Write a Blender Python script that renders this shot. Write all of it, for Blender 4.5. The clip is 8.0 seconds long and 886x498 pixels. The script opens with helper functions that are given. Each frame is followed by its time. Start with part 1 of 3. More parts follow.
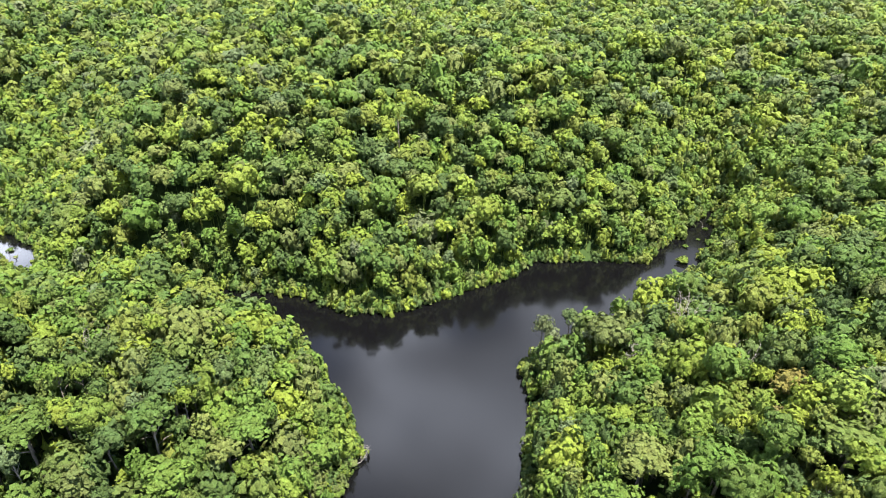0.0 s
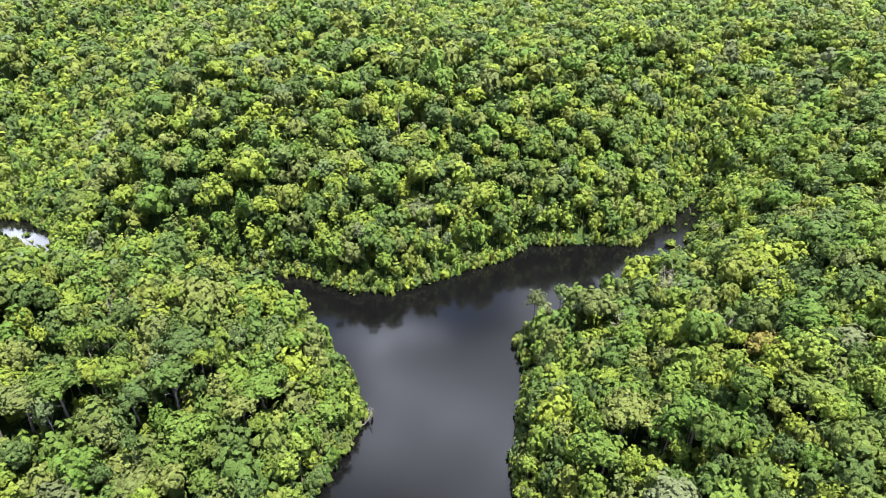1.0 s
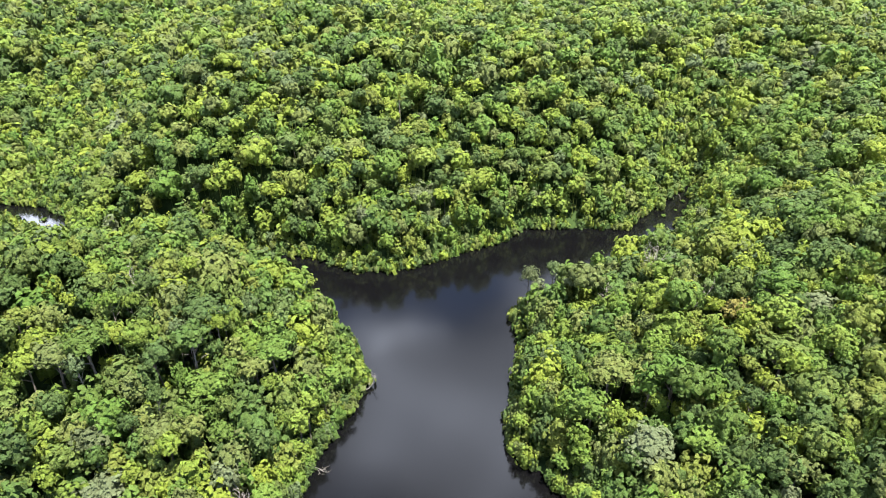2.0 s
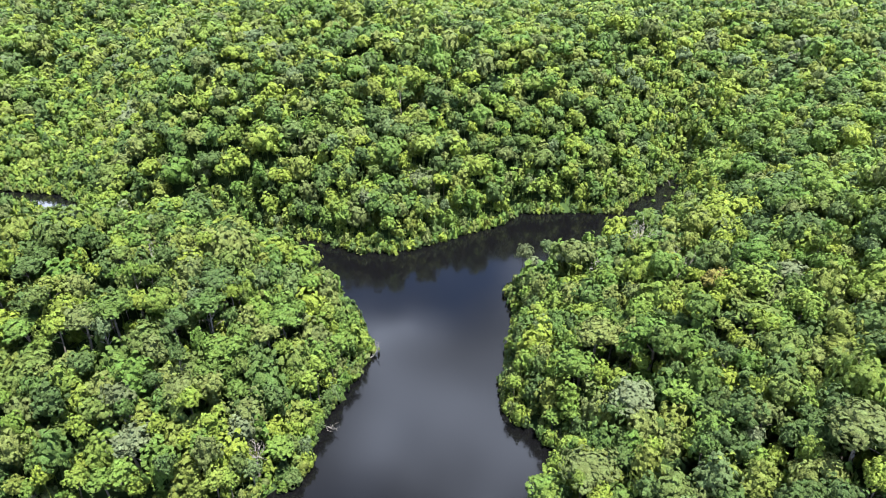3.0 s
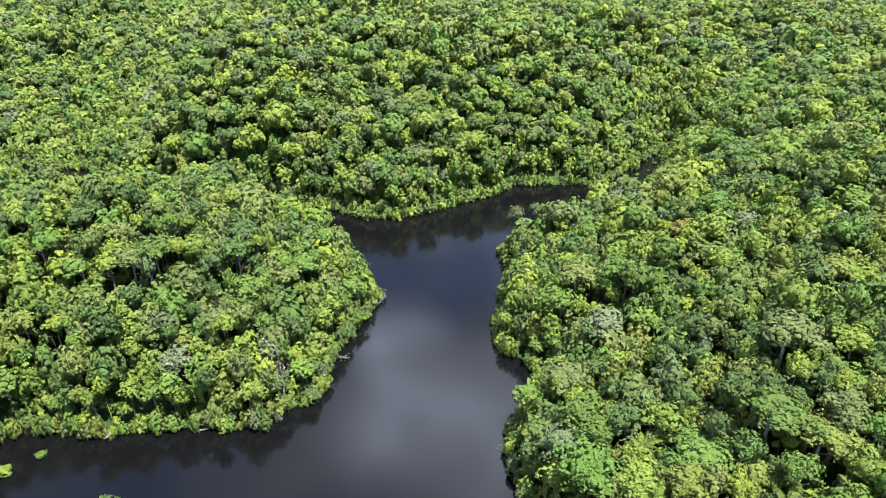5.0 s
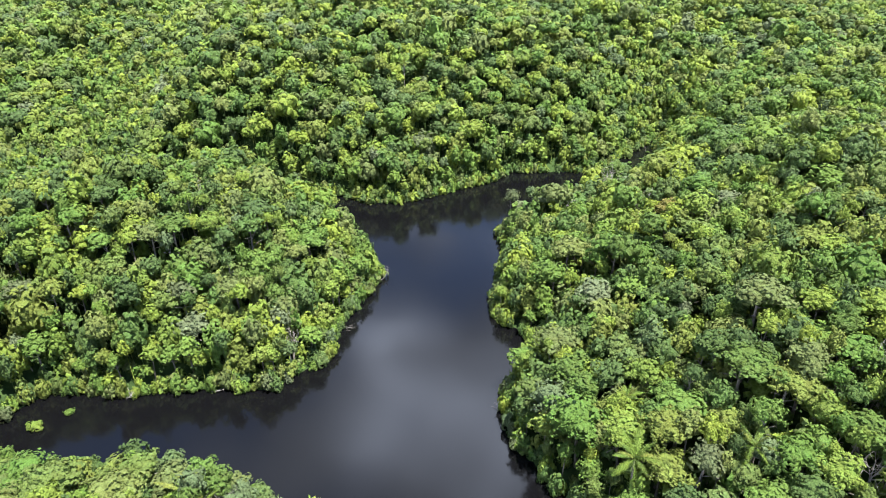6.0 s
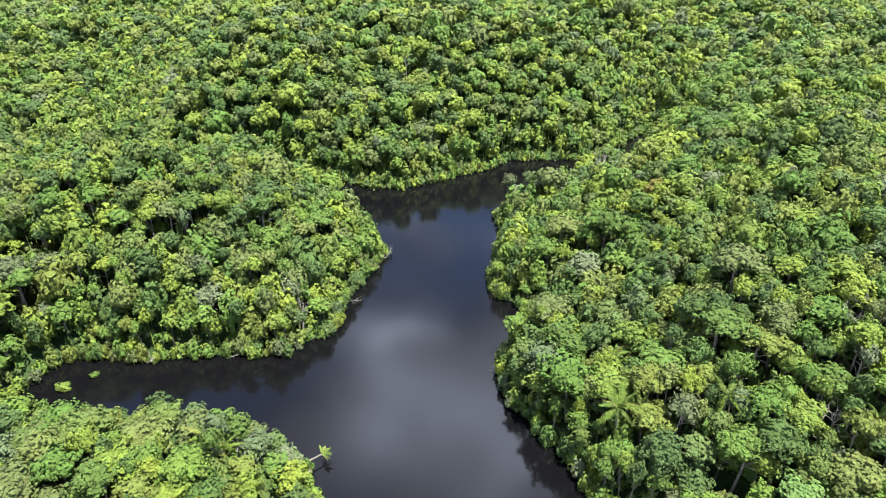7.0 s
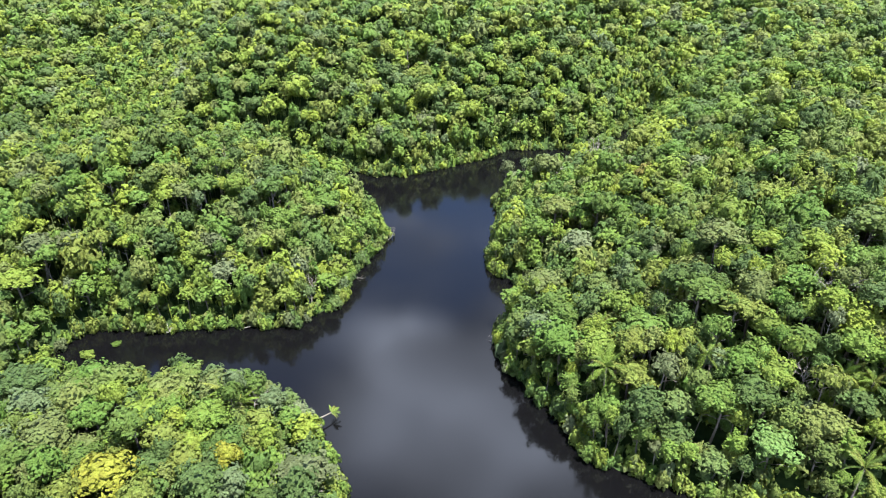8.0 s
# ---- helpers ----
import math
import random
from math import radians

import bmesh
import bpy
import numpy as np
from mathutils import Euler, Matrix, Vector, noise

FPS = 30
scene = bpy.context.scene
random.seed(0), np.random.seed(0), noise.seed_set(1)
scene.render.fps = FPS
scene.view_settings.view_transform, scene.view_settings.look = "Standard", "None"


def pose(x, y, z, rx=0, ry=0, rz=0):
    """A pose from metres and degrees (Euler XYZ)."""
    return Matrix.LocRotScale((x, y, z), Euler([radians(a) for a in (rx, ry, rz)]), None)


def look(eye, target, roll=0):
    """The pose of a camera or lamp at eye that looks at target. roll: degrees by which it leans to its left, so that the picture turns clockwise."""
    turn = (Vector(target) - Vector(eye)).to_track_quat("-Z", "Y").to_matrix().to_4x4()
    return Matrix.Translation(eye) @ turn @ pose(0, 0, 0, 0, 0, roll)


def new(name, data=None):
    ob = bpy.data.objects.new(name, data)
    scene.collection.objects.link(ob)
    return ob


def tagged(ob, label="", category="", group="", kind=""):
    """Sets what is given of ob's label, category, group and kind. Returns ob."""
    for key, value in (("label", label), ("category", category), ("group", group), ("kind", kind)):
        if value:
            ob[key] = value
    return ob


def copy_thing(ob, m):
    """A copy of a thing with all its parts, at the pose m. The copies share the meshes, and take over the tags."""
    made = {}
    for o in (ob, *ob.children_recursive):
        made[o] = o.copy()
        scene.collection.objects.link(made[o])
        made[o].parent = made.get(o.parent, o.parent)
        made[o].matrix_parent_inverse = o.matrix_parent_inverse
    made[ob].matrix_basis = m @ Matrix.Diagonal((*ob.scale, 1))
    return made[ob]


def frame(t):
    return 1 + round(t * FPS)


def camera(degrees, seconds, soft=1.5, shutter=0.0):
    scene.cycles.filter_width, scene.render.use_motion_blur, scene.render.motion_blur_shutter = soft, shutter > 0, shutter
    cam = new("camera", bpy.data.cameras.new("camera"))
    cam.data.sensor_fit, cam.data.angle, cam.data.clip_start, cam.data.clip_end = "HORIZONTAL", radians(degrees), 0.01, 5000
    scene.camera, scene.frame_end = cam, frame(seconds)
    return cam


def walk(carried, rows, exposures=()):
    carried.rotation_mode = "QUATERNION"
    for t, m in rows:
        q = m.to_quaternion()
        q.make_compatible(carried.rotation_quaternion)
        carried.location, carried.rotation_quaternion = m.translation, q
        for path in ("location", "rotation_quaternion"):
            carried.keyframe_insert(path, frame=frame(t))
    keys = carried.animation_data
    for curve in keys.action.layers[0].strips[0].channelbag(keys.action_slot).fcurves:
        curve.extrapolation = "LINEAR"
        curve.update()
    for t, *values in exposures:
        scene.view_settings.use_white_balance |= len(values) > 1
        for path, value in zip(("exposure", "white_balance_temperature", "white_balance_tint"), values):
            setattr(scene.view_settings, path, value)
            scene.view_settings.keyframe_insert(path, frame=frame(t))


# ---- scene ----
cam = camera(70.3, 8.0, soft=1.0)
PATH = [
    (0, (0.601, 103.478, 113.282), (0.574, 105.228, 112.314), -0.1),
    (0.5, (0.667, 97.83, 113.107), (0.642, 99.58, 112.139), -0.1),
    (1, (0.732, 91.702, 112.958), (0.71, 93.451, 111.99), -0.1),
    (1.5, (1.044, 85.544, 112.792), (1.02, 87.294, 111.824), -0.1),
    (3, (1.528, 66.604, 112.362), (1.507, 68.353, 111.391), -0.2),
    (3.5, (1.622, 60.466, 112.325), (1.601, 62.214, 111.353), -0.2),
    (4, (1.804, 53.915, 112.212), (1.783, 55.662, 111.238), -0.3),
    (4.5, (1.914, 47.578, 112.138), (1.893, 49.323, 111.163), -0.3),
    (6, (2.296, 28.291, 111.514), (2.274, 30.035, 110.536), -0.3),
    (6.5, (2.367, 21.684, 111.298), (2.345, 23.428, 110.319), -0.3),
    (7, (2.42, 15.371, 111.124), (2.397, 17.113, 110.143), -0.3),
    (7.5, (2.437, 9.286, 110.987), (2.413, 11.028, 110.004), -0.3),
    (8, (2.429, 2.943, 110.859), (2.405, 4.684, 109.876), -0.3),
]
walk(cam, [(t, look(eye, target, roll)) for t, eye, target, roll in PATH],
     [(0, 1.83, 6450, 15), (1.5, 1.83, 6450, 15), (3.0, 1.86, 6030, 15), (8, 1.86, 6030, 15)])

# ---- daylight: high sun from the right, broken cloud ----
SUN_FROM = Vector((0.26, -0.15, 0.95)).normalized()
sun = new("sun", bpy.data.lights.new("sun", "SUN"))
sun.data.energy, sun.data.angle, sun.data.color = 5.0, radians(0.55), (1.0, 0.95, 0.86)
sun.matrix_world = look(SUN_FROM * 400, (0, 0, 0))


def nodes_of(owner):
    owner.use_nodes = True
    tree = owner.node_tree
    tree.nodes.clear()

    def add(kind, links=(), **values):
        n = tree.nodes.new(kind)
        for key, value in values.items():
            setattr(n, key, value)
        for socket, source in dict(links).items():
            target = n.inputs[socket]
            if hasattr(source, "is_output"):
                tree.links.new(source, target)
            else:
                target.default_value = source
        return n
    return add


def make_world():
    world = bpy.data.worlds.new("sky")
    scene.world = world
    add = nodes_of(world)
    sky = add("ShaderNodeTexSky", sky_type="NISHITA", sun_disc=False, sun_elevation=math.asin(SUN_FROM.z),
              sun_rotation=math.atan2(SUN_FROM.x, SUN_FROM.y), air_density=1.0, dust_density=0.0, ozone_density=4.0, altitude=2000.0)
    place = add("ShaderNodeTexCoord")
    axes = add("ShaderNodeSeparateXYZ", {0: place.outputs["Generated"]})
    low = add("ShaderNodeMath", {0: axes.outputs[2], 1: 0.12}, operation="MAXIMUM")
    px = add("ShaderNodeMath", {0: axes.outputs[0], 1: low.outputs[0]}, operation="DIVIDE")
    py = add("ShaderNodeMath", {0: axes.outputs[1], 1: low.outputs[0]}, operation="DIVIDE")
    flat = add("ShaderNodeCombineXYZ", {0: px.outputs[0], 1: py.outputs[0], 2: 6.85})
    big = add("ShaderNodeTexNoise", {"Vector": flat.outputs[0], "Scale": 1.1, "Detail": 5.0, "Roughness": 0.52})
    fine = add("ShaderNodeTexNoise", {"Vector": flat.outputs[0], "Scale": 2.31, "Detail": 4.0})
    swirl = add("ShaderNodeVectorMath", {0: fine.outputs["Color"], 1: (0.5, 0.5, 0.5)}, operation="SUBTRACT")
    swirl = add("ShaderNodeVectorMath", {0: swirl.outputs[0], "Scale": 0.9}, operation="SCALE")
    bent = add("ShaderNodeVectorMath", {0: flat.outputs[0], 1: swirl.outputs[0]}, operation="ADD")

    def billow(x, y, inner, outer, amount):
        """How much of a gap or a sunlit billow there is at each place of the cloud sheet."""
        off = add("ShaderNodeVectorMath", {0: bent.outputs[0], 1: (x, y, 6.85)}, operation="DISTANCE")
        return add("ShaderNodeMapRange", {0: off.outputs["Value"], 1: inner, 2: outer, 3: amount, 4: 0.0}, interpolation_type="SMOOTHSTEP").outputs[0]

    def plus(*terms):
        total = terms[0]
        for term in terms[1:]:
            total = add("ShaderNodeMath", {0: total, 1: term}, operation="ADD").outputs[0]
        return total

    thick = plus(big.outputs[0], billow(0.40, -0.40, 0.55, 1.15, -0.30), billow(0.20, 2.25, 0.15, 0.48, -0.34), billow(0.95, 2.6, 0.2, 0.8, -0.30), 0.06)
    cover = add("ShaderNodeMapRange", {0: thick, 1: 0.42, 2: 0.57, 3: 0.0, 4: 1.0}, interpolation_type="SMOOTHSTEP")
    grey = add("ShaderNodeMapRange", {0: plus(fine.outputs[0], big.outputs[0]), 1: 0.86, 2: 1.16, 3: 0.24, 4: 0.80})
    tone = plus(grey.outputs[0], billow(-1.40, 1.80, 0.1, 0.75, 3.0), billow(-0.17, 1.32, 0.0, 0.24, 2.4), billow(0.15, 1.02, 0.02, 0.34, 1.5), billow(0.45, 1.60, 0.1, 0.40, 0.35))
    blue = add("ShaderNodeBackground", {0: sky.outputs[0], 1: 0.12})
    cloud = add("ShaderNodeBackground", {0: (0.80, 0.88, 1.0, 1), 1: tone})
    both = add("ShaderNodeMixShader", {0: cover.outputs[0], 1: blue.outputs[0], 2: cloud.outputs[0]})
    add("ShaderNodeOutputWorld", {0: both.outputs[0]})


make_world()


# ---- materials ----
def foliage(name, stops, spread=1.0, gloss=0.5):
    """Leaves: a colour for each tree out of the stops, clumps and single leaf sprays a little lighter or darker."""
    mat = bpy.data.materials.new(name)
    add = nodes_of(mat)
    tint = add("ShaderNodeAttribute", attribute_name="tint")
    info = add("ShaderNodeObjectInfo")
    total = add("ShaderNodeMath", {0: tint.outputs["Fac"], 1: info.outputs["Random"]}, operation="ADD")
    part_of = add("ShaderNodeMath", {0: total.outputs[0]}, operation="FRACT")
    ramp = add("ShaderNodeValToRGB", {0: part_of.outputs[0]})
    ramp.color_ramp.interpolation = "CONSTANT"
    band = ramp.color_ramp.elements
    while len(band) < len(stops):
        band.new(1.0)
    for i, colour in enumerate(stops):
        band[i].position = i / len(stops)
        band[i].color = (*colour, 1)
    geo = add("ShaderNodeNewGeometry")
    clump = add("ShaderNodeTexNoise", {"Vector": geo.outputs["Position"], "Scale": 0.55, "Detail": 3.0})
    grain = add("ShaderNodeTexNoise", {"Vector": geo.outputs["Position"], "Scale": 4.5, "Detail": 2.0})
    a = add("ShaderNodeMapRange", {0: clump.outputs[0], 1: 0.3, 2: 0.7, 3: 0.87, 4: 1.13})
    b = add("ShaderNodeMapRange", {0: geo.outputs["Random Per Island"], 3: 1 - 0.18 * spread, 4: 1 + 0.18 * spread})
    c = add("ShaderNodeMapRange", {0: grain.outputs[0], 1: 0.3, 2: 0.7, 3: 0.74, 4: 1.26})
    ab = add("ShaderNodeMath", {0: a.outputs[0], 1: b.outputs[0]}, operation="MULTIPLY")
    abc = add("ShaderNodeMath", {0: ab.outputs[0], 1: c.outputs[0]}, operation="MULTIPLY")
    hue = add("ShaderNodeMapRange", {0: clump.outputs[0], 1: 0.25, 2: 0.75, 3: 0.485, 4: 0.509})
    shade = add("ShaderNodeHueSaturation", {"Hue": hue.outputs[0], "Saturation": 0.985, "Value": abc.outputs[0], "Color": ramp.outputs[0]})
    tuft = add("ShaderNodeTexNoise", {"Vector": geo.outputs["Position"], "Scale": 2.0, "Detail": 4.0, "Roughness": 0.65})
    bump = add("ShaderNodeBump", {"Height": tuft.outputs[0], "Strength": 1.0, "Distance": 0.7})
    skin = add("ShaderNodeBsdfPrincipled", {"Base Color": shade.outputs[0], "Roughness": gloss, "IOR": 1.33, "Specular IOR Level": 0.3, "Normal": bump.outputs[0]})
    thin = add("ShaderNodeBsdfTranslucent", {0: shade.outputs[0]})
    mix = add("ShaderNodeMixShader", {0: 0.14, 1: skin.outputs[0], 2: thin.outputs[0]})
    add("ShaderNodeOutputMaterial", {0: mix.outputs[0]})
    return mat


def grained(name, dark, light, scale, roughness=0.85, bump=0.5, sheen=0.5):
    mat = bpy.data.materials.new(name)
    add = nodes_of(mat)
    geo = add("ShaderNodeNewGeometry")
    n1 = add("ShaderNodeTexNoise", {"Vector": geo.outputs["Position"], "Scale": scale, "Detail": 6.0, "Roughness": 0.6})
    n2 = add("ShaderNodeTexNoise", {"Vector": geo.outputs["Position"], "Scale": scale * 0.11, "Detail": 3.0})
    both = add("ShaderNodeMath", {0: n1.outputs[0], 1: n2.outputs[0]}, operation="ADD")
    fac = add("ShaderNodeMapRange", {0: both.outputs[0], 1: 0.7, 2: 1.3})
    col = add("ShaderNodeMix", {0: fac.outputs[0], 6: (*dark, 1), 7: (*light, 1)}, data_type="RGBA")
    b = add("ShaderNodeBump", {"Height": n1.outputs[0], "Strength": bump, "Distance": 0.3})
    s = add("ShaderNodeBsdfPrincipled", {"Base Color": col.outputs[2], "Roughness": roughness, "Specular IOR Level": sheen, "Normal": b.outputs[0]})
    add("ShaderNodeOutputMaterial", {0: s.outputs[0]})
    return mat


def water_material():
    mat = bpy.data.materials.new("black_water")
    add = nodes_of(mat)
    geo = add("ShaderNodeNewGeometry")
    stretch = add("ShaderNodeMapping", {0: geo.outputs["Position"], 3: (1.0, 0.55, 1.0)})
    n1 = add("ShaderNodeTexNoise", {"Vector": stretch.outputs[0], "Scale": 0.9, "Detail": 3.0})
    n2 = add("ShaderNodeTexNoise", {"Vector": geo.outputs["Position"], "Scale": 0.035, "Detail": 2.0})
    calm = add("ShaderNodeMapRange", {0: n2.outputs[0], 1: 0.40, 2: 0.65, 3: 0.0, 4: 0.015})
    rough = add("ShaderNodeMapRange", {0: n2.outputs[0], 1: 0.38, 2: 0.66, 3: 0.09, 4: 0.13})
    bump = add("ShaderNodeBump", {"Height": n1.outputs[0], "Strength": calm.outputs[0], "Distance": 0.25})
    s = add("ShaderNodeBsdfPrincipled", {"Base Color": (0.0028, 0.0028, 0.0030, 1), "Roughness": rough.outputs[0], "IOR": 1.333, "Normal": bump.outputs[0]})
    add("ShaderNodeOutputMaterial", {0: s.outputs[0]})
    return mat


GREENS = [(0.112, 0.168, 0.025), (0.077, 0.128, 0.023), (0.148, 0.204, 0.026), (0.088, 0.128, 0.029), (0.058, 0.098, 0.026),
          (0.132, 0.171, 0.030), (0.168, 0.225, 0.026), (0.080, 0.148, 0.023), (0.103, 0.134, 0.037), (0.066, 0.109, 0.028),
          (0.113, 0.182, 0.026), (0.130, 0.165, 0.039), (0.070, 0.124, 0.026), (0.138, 0.198, 0.025), (0.102, 0.148, 0.030),
          (0.126, 0.160, 0.027), (0.062, 0.104, 0.024), (0.093, 0.160, 0.027)]
PALES = [(0.098, 0.140, 0.056), (0.088, 0.132, 0.044), (0.120, 0.150, 0.068), (0.094, 0.142, 0.038), (0.092, 0.116, 0.046)]
LIMES = [(0.140, 0.205, 0.030), (0.108, 0.178, 0.028), (0.155, 0.210, 0.034), (0.095, 0.160, 0.026)]
GOLDS = [(0.195, 0.21, 0.022), (0.18, 0.205, 0.024)]
RUSTS = [(0.17, 0.155, 0.035), (0.16, 0.14, 0.045)]
M_GREEN = foliage("forest_leaves", GREENS)
M_PALE = foliage("pale_leaves", PALES)
M_LIME = foliage("riverside_leaves", LIMES)
M_GOLD = foliage("golden_leaves", GOLDS)
M_RUST = foliage("rusty_leaves", RUSTS)
M_LIGHT = foliage("light_leaves", [(0.12, 0.21, 0.05), (0.13, 0.20, 0.05)])
M_PALM = foliage("palm_leaves", [(0.13, 0.20, 0.028), (0.11, 0.17, 0.03), (0.18, 0.21, 0.04)], 0.6, 0.35)
M_BARK = grained("bark", (0.07, 0.06, 0.045), (0.20, 0.175, 0.14), 2.2)
M_BLEACHED = grained("bleached_wood", (0.15, 0.135, 0.11), (0.34, 0.31, 0.27), 2.0)
M_SOIL = grained("leaf_litter", (0.014, 0.026, 0.008), (0.040, 0.068, 0.018), 0.8, sheen=0.05)
M_WATER = water_material()


# ---- small builders ----
def mesh_of(name, verts, tris, mat, smooth=None, tint=None):
    """A mesh from arrays of points and triangles."""
    verts, tris = np.asarray(verts, np.float32), np.asarray(tris, np.int32)
    me = bpy.data.meshes.new(name)
    me.vertices.add(len(verts))
    me.vertices.foreach_set("co", verts.ravel())
    me.loops.add(tris.size)
    me.loops.foreach_set("vertex_index", tris.ravel())
    me.polygons.add(len(tris))
    me.polygons.foreach_set("loop_start", np.arange(0, tris.size, 3, dtype=np.int32))
    if smooth is not None:
        me.polygons.foreach_set("use_smooth", np.asarray(smooth, bool))
    if tint is not None:
        me.attributes.new("tint", "FLOAT", "POINT").data.foreach_set("value", np.asarray(tint, np.float32))
    me.materials.append(mat)
    me.update(calc_edges=True)
    return me


def child(name, me, parent, label=""):
    ob = new(name, me)
    ob.parent = parent
    return tagged(ob, label)


def tube(path, radii, sides=6):
    """A tapered limb along a path: points and triangles."""
    path, verts, tris = [Vector(p) for p in path], [], []
    for i, p in enumerate(path):
        way = (path[min(i + 1, len(path) - 1)] - path[max(i - 1, 0)]).normalized()
        u = way.orthogonal().normalized()
        v = way.cross(u)
        for k in range(sides):
            a = 2 * math.pi * k / sides
            verts.append(p + (u * math.cos(a) + v * math.sin(a)) * radii[i])
    for i in range(len(path) - 1):
        for k in range(sides):
            a, b = i * sides + k, i * sides + (k + 1) % sides
            tris += [(a, b, b + sides), (a, b + sides, a + sides)]
    top = len(verts) - sides
    tris += [(top, top + k, top + k + 1) for k in range(1, sides - 1)]
    return np.array([tuple(v) for v in verts]), np.array(tris)


def joined(pieces):
    verts, tris, start = [], [], 0
    for v, t in pieces:
        verts.append(v)
        tris.append(np.asarray(t) + start)
        start += len(v)
    return np.concatenate(verts), np.concatenate(tris)


def ball(divisions):
    bm = bmesh.new()
    bmesh.ops.create_icosphere(bm, subdivisions=divisions, radius=1.0)
    bm.verts.ensure_lookup_table()
    v = np.array([tuple(p.co) for p in bm.verts])
    t = np.array([[p.index for p in f.verts] for f in bm.faces])
    bm.free()
    return v, t


DOME = (np.array([(math.cos(a), math.sin(a), -0.42) for a in (0, 1.257, 2.513, 3.770, 5.027)]
                 + [(0.78 * math.cos(a), 0.78 * math.sin(a), 0.42) for a in (0.6, 2.2, 3.7, 5.3)] + [(0.0, 0.0, 0.95)]),
        np.array([(0, 1, 5), (1, 6, 5), (1, 2, 6), (2, 3, 7), (2, 7, 6), (3, 4, 8), (3, 8, 7), (4, 0, 8), (0, 5, 8), (5, 6, 9), (6, 7, 9), (7, 8, 9), (8, 5, 9)]))
BALLS = {0: DOME, 1: ball(2)}


def crown(rng, lobes, height, tufts, size, core, drop=0.35, rim=4, within=0.77):
    """A tree crown of radius about 1 round the origin: a billowing inner mass of rounded boughs under many separate tufts of leaf.
    Gives points, triangles and which of them are smooth."""
    a = rng.uniform(0, 2 * math.pi) + np.arange(lobes) * 2.399963 + rng.normal(0, 0.3, lobes)
    up = np.clip(np.linspace(0.97, -drop, lobes) + rng.normal(0, 0.10, lobes), -0.9, 0.99)
    ring = np.sqrt(1 - up ** 2)
    bough = np.stack([np.cos(a) * ring, np.sin(a) * ring, up], 1)
    long, wide = rng.uniform(0.70, 1.12, lobes), 2.0 / math.sqrt(lobes) * rng.uniform(0.75, 1.25, lobes)
    tall_by = np.array([1, 1, height])

    def surface(d):
        """How far the mass reaches in the directions d, and the bough that each one is on."""
        turn = np.arccos(np.clip(d @ bough.T, -1, 1)) / wide[None]
        far = long[None] * (1 - 0.52 * turn ** 2)
        k = far.argmax(1)
        return np.maximum(far[np.arange(len(d)), k], 0.58), k

    dirs, faces = BALLS[core]
    dirs = dirs / np.linalg.norm(dirs, axis=1)[:, None]
    faces = faces[(dirs[faces][:, :, 2] > -drop - 0.12).any(1)]
    kept, faces = np.unique(faces, return_inverse=True)
    dirs, faces = dirs[kept], faces.reshape(-1, 3)
    turn = rng.uniform(0, 6.28)
    dirs = np.stack([dirs[:, 0] * math.cos(turn) - dirs[:, 1] * math.sin(turn), dirs[:, 0] * math.sin(turn) + dirs[:, 1] * math.cos(turn), dirs[:, 2]], 1)
    mass = dirs * (surface(dirs)[0] * within * rng.uniform(0.93, 1.07, len(dirs)))[:, None] * tall_by
    # leaf tufts: small shallow caps with ragged rims, looking outward from their bough
    i = np.arange(tufts)
    up, turn = np.clip(1 - (1 + drop) * (i + 0.5) / tufts, -1, 1), i * 2.399963 + rng.normal(0, 0.35, tufts)
    up = np.clip(up + rng.normal(0, 0.6 / math.sqrt(tufts), tufts), -0.95, 0.999)
    ring = np.sqrt(1 - up ** 2)
    q = np.stack([np.cos(turn) * ring, np.sin(turn) * ring, up], 1)
    far, k = surface(q)
    p = q * (far * rng.uniform(0.91, 1.04, tufts))[:, None] * tall_by
    n = p - bough[k] * (long[k] * 0.55)[:, None] * tall_by
    n /= np.linalg.norm(n, axis=1)[:, None]
    n = n + np.array([0, 0, 0.12]) + rng.normal(0, 0.22, p.shape)
    n /= np.linalg.norm(n, axis=1)[:, None]
    u = np.cross(n, rng.normal(size=p.shape))
    u /= np.linalg.norm(u, axis=1)[:, None]
    v = np.cross(n, u)
    s = (size * rng.uniform(0.7, 1.45, tufts))[:, None]
    cap = [p + n * s * rng.uniform(0.25, 0.55, tufts)[:, None]]
    for e in range(rim):
        w = 2 * math.pi * e / rim + rng.normal(0, 0.25, tufts)
        cap.append(p + (u * np.cos(w)[:, None] + v * np.sin(w)[:, None]) * s * rng.uniform(0.62, 1.25, tufts)[:, None] - n * s * rng.uniform(-0.1, 0.4, tufts)[:, None])
    first = len(mass) + (rim + 1) * i
    caps = np.stack([np.stack([first, first + 1 + e, first + 1 + (e + 1) % rim], 1) for e in range(rim)], 1).reshape(-1, 3)
    tris = np.vstack([faces, caps])
    return np.vstack([mass, np.stack(cap, 1).reshape(-1, 3)]), tris, np.ones(len(tris), bool)


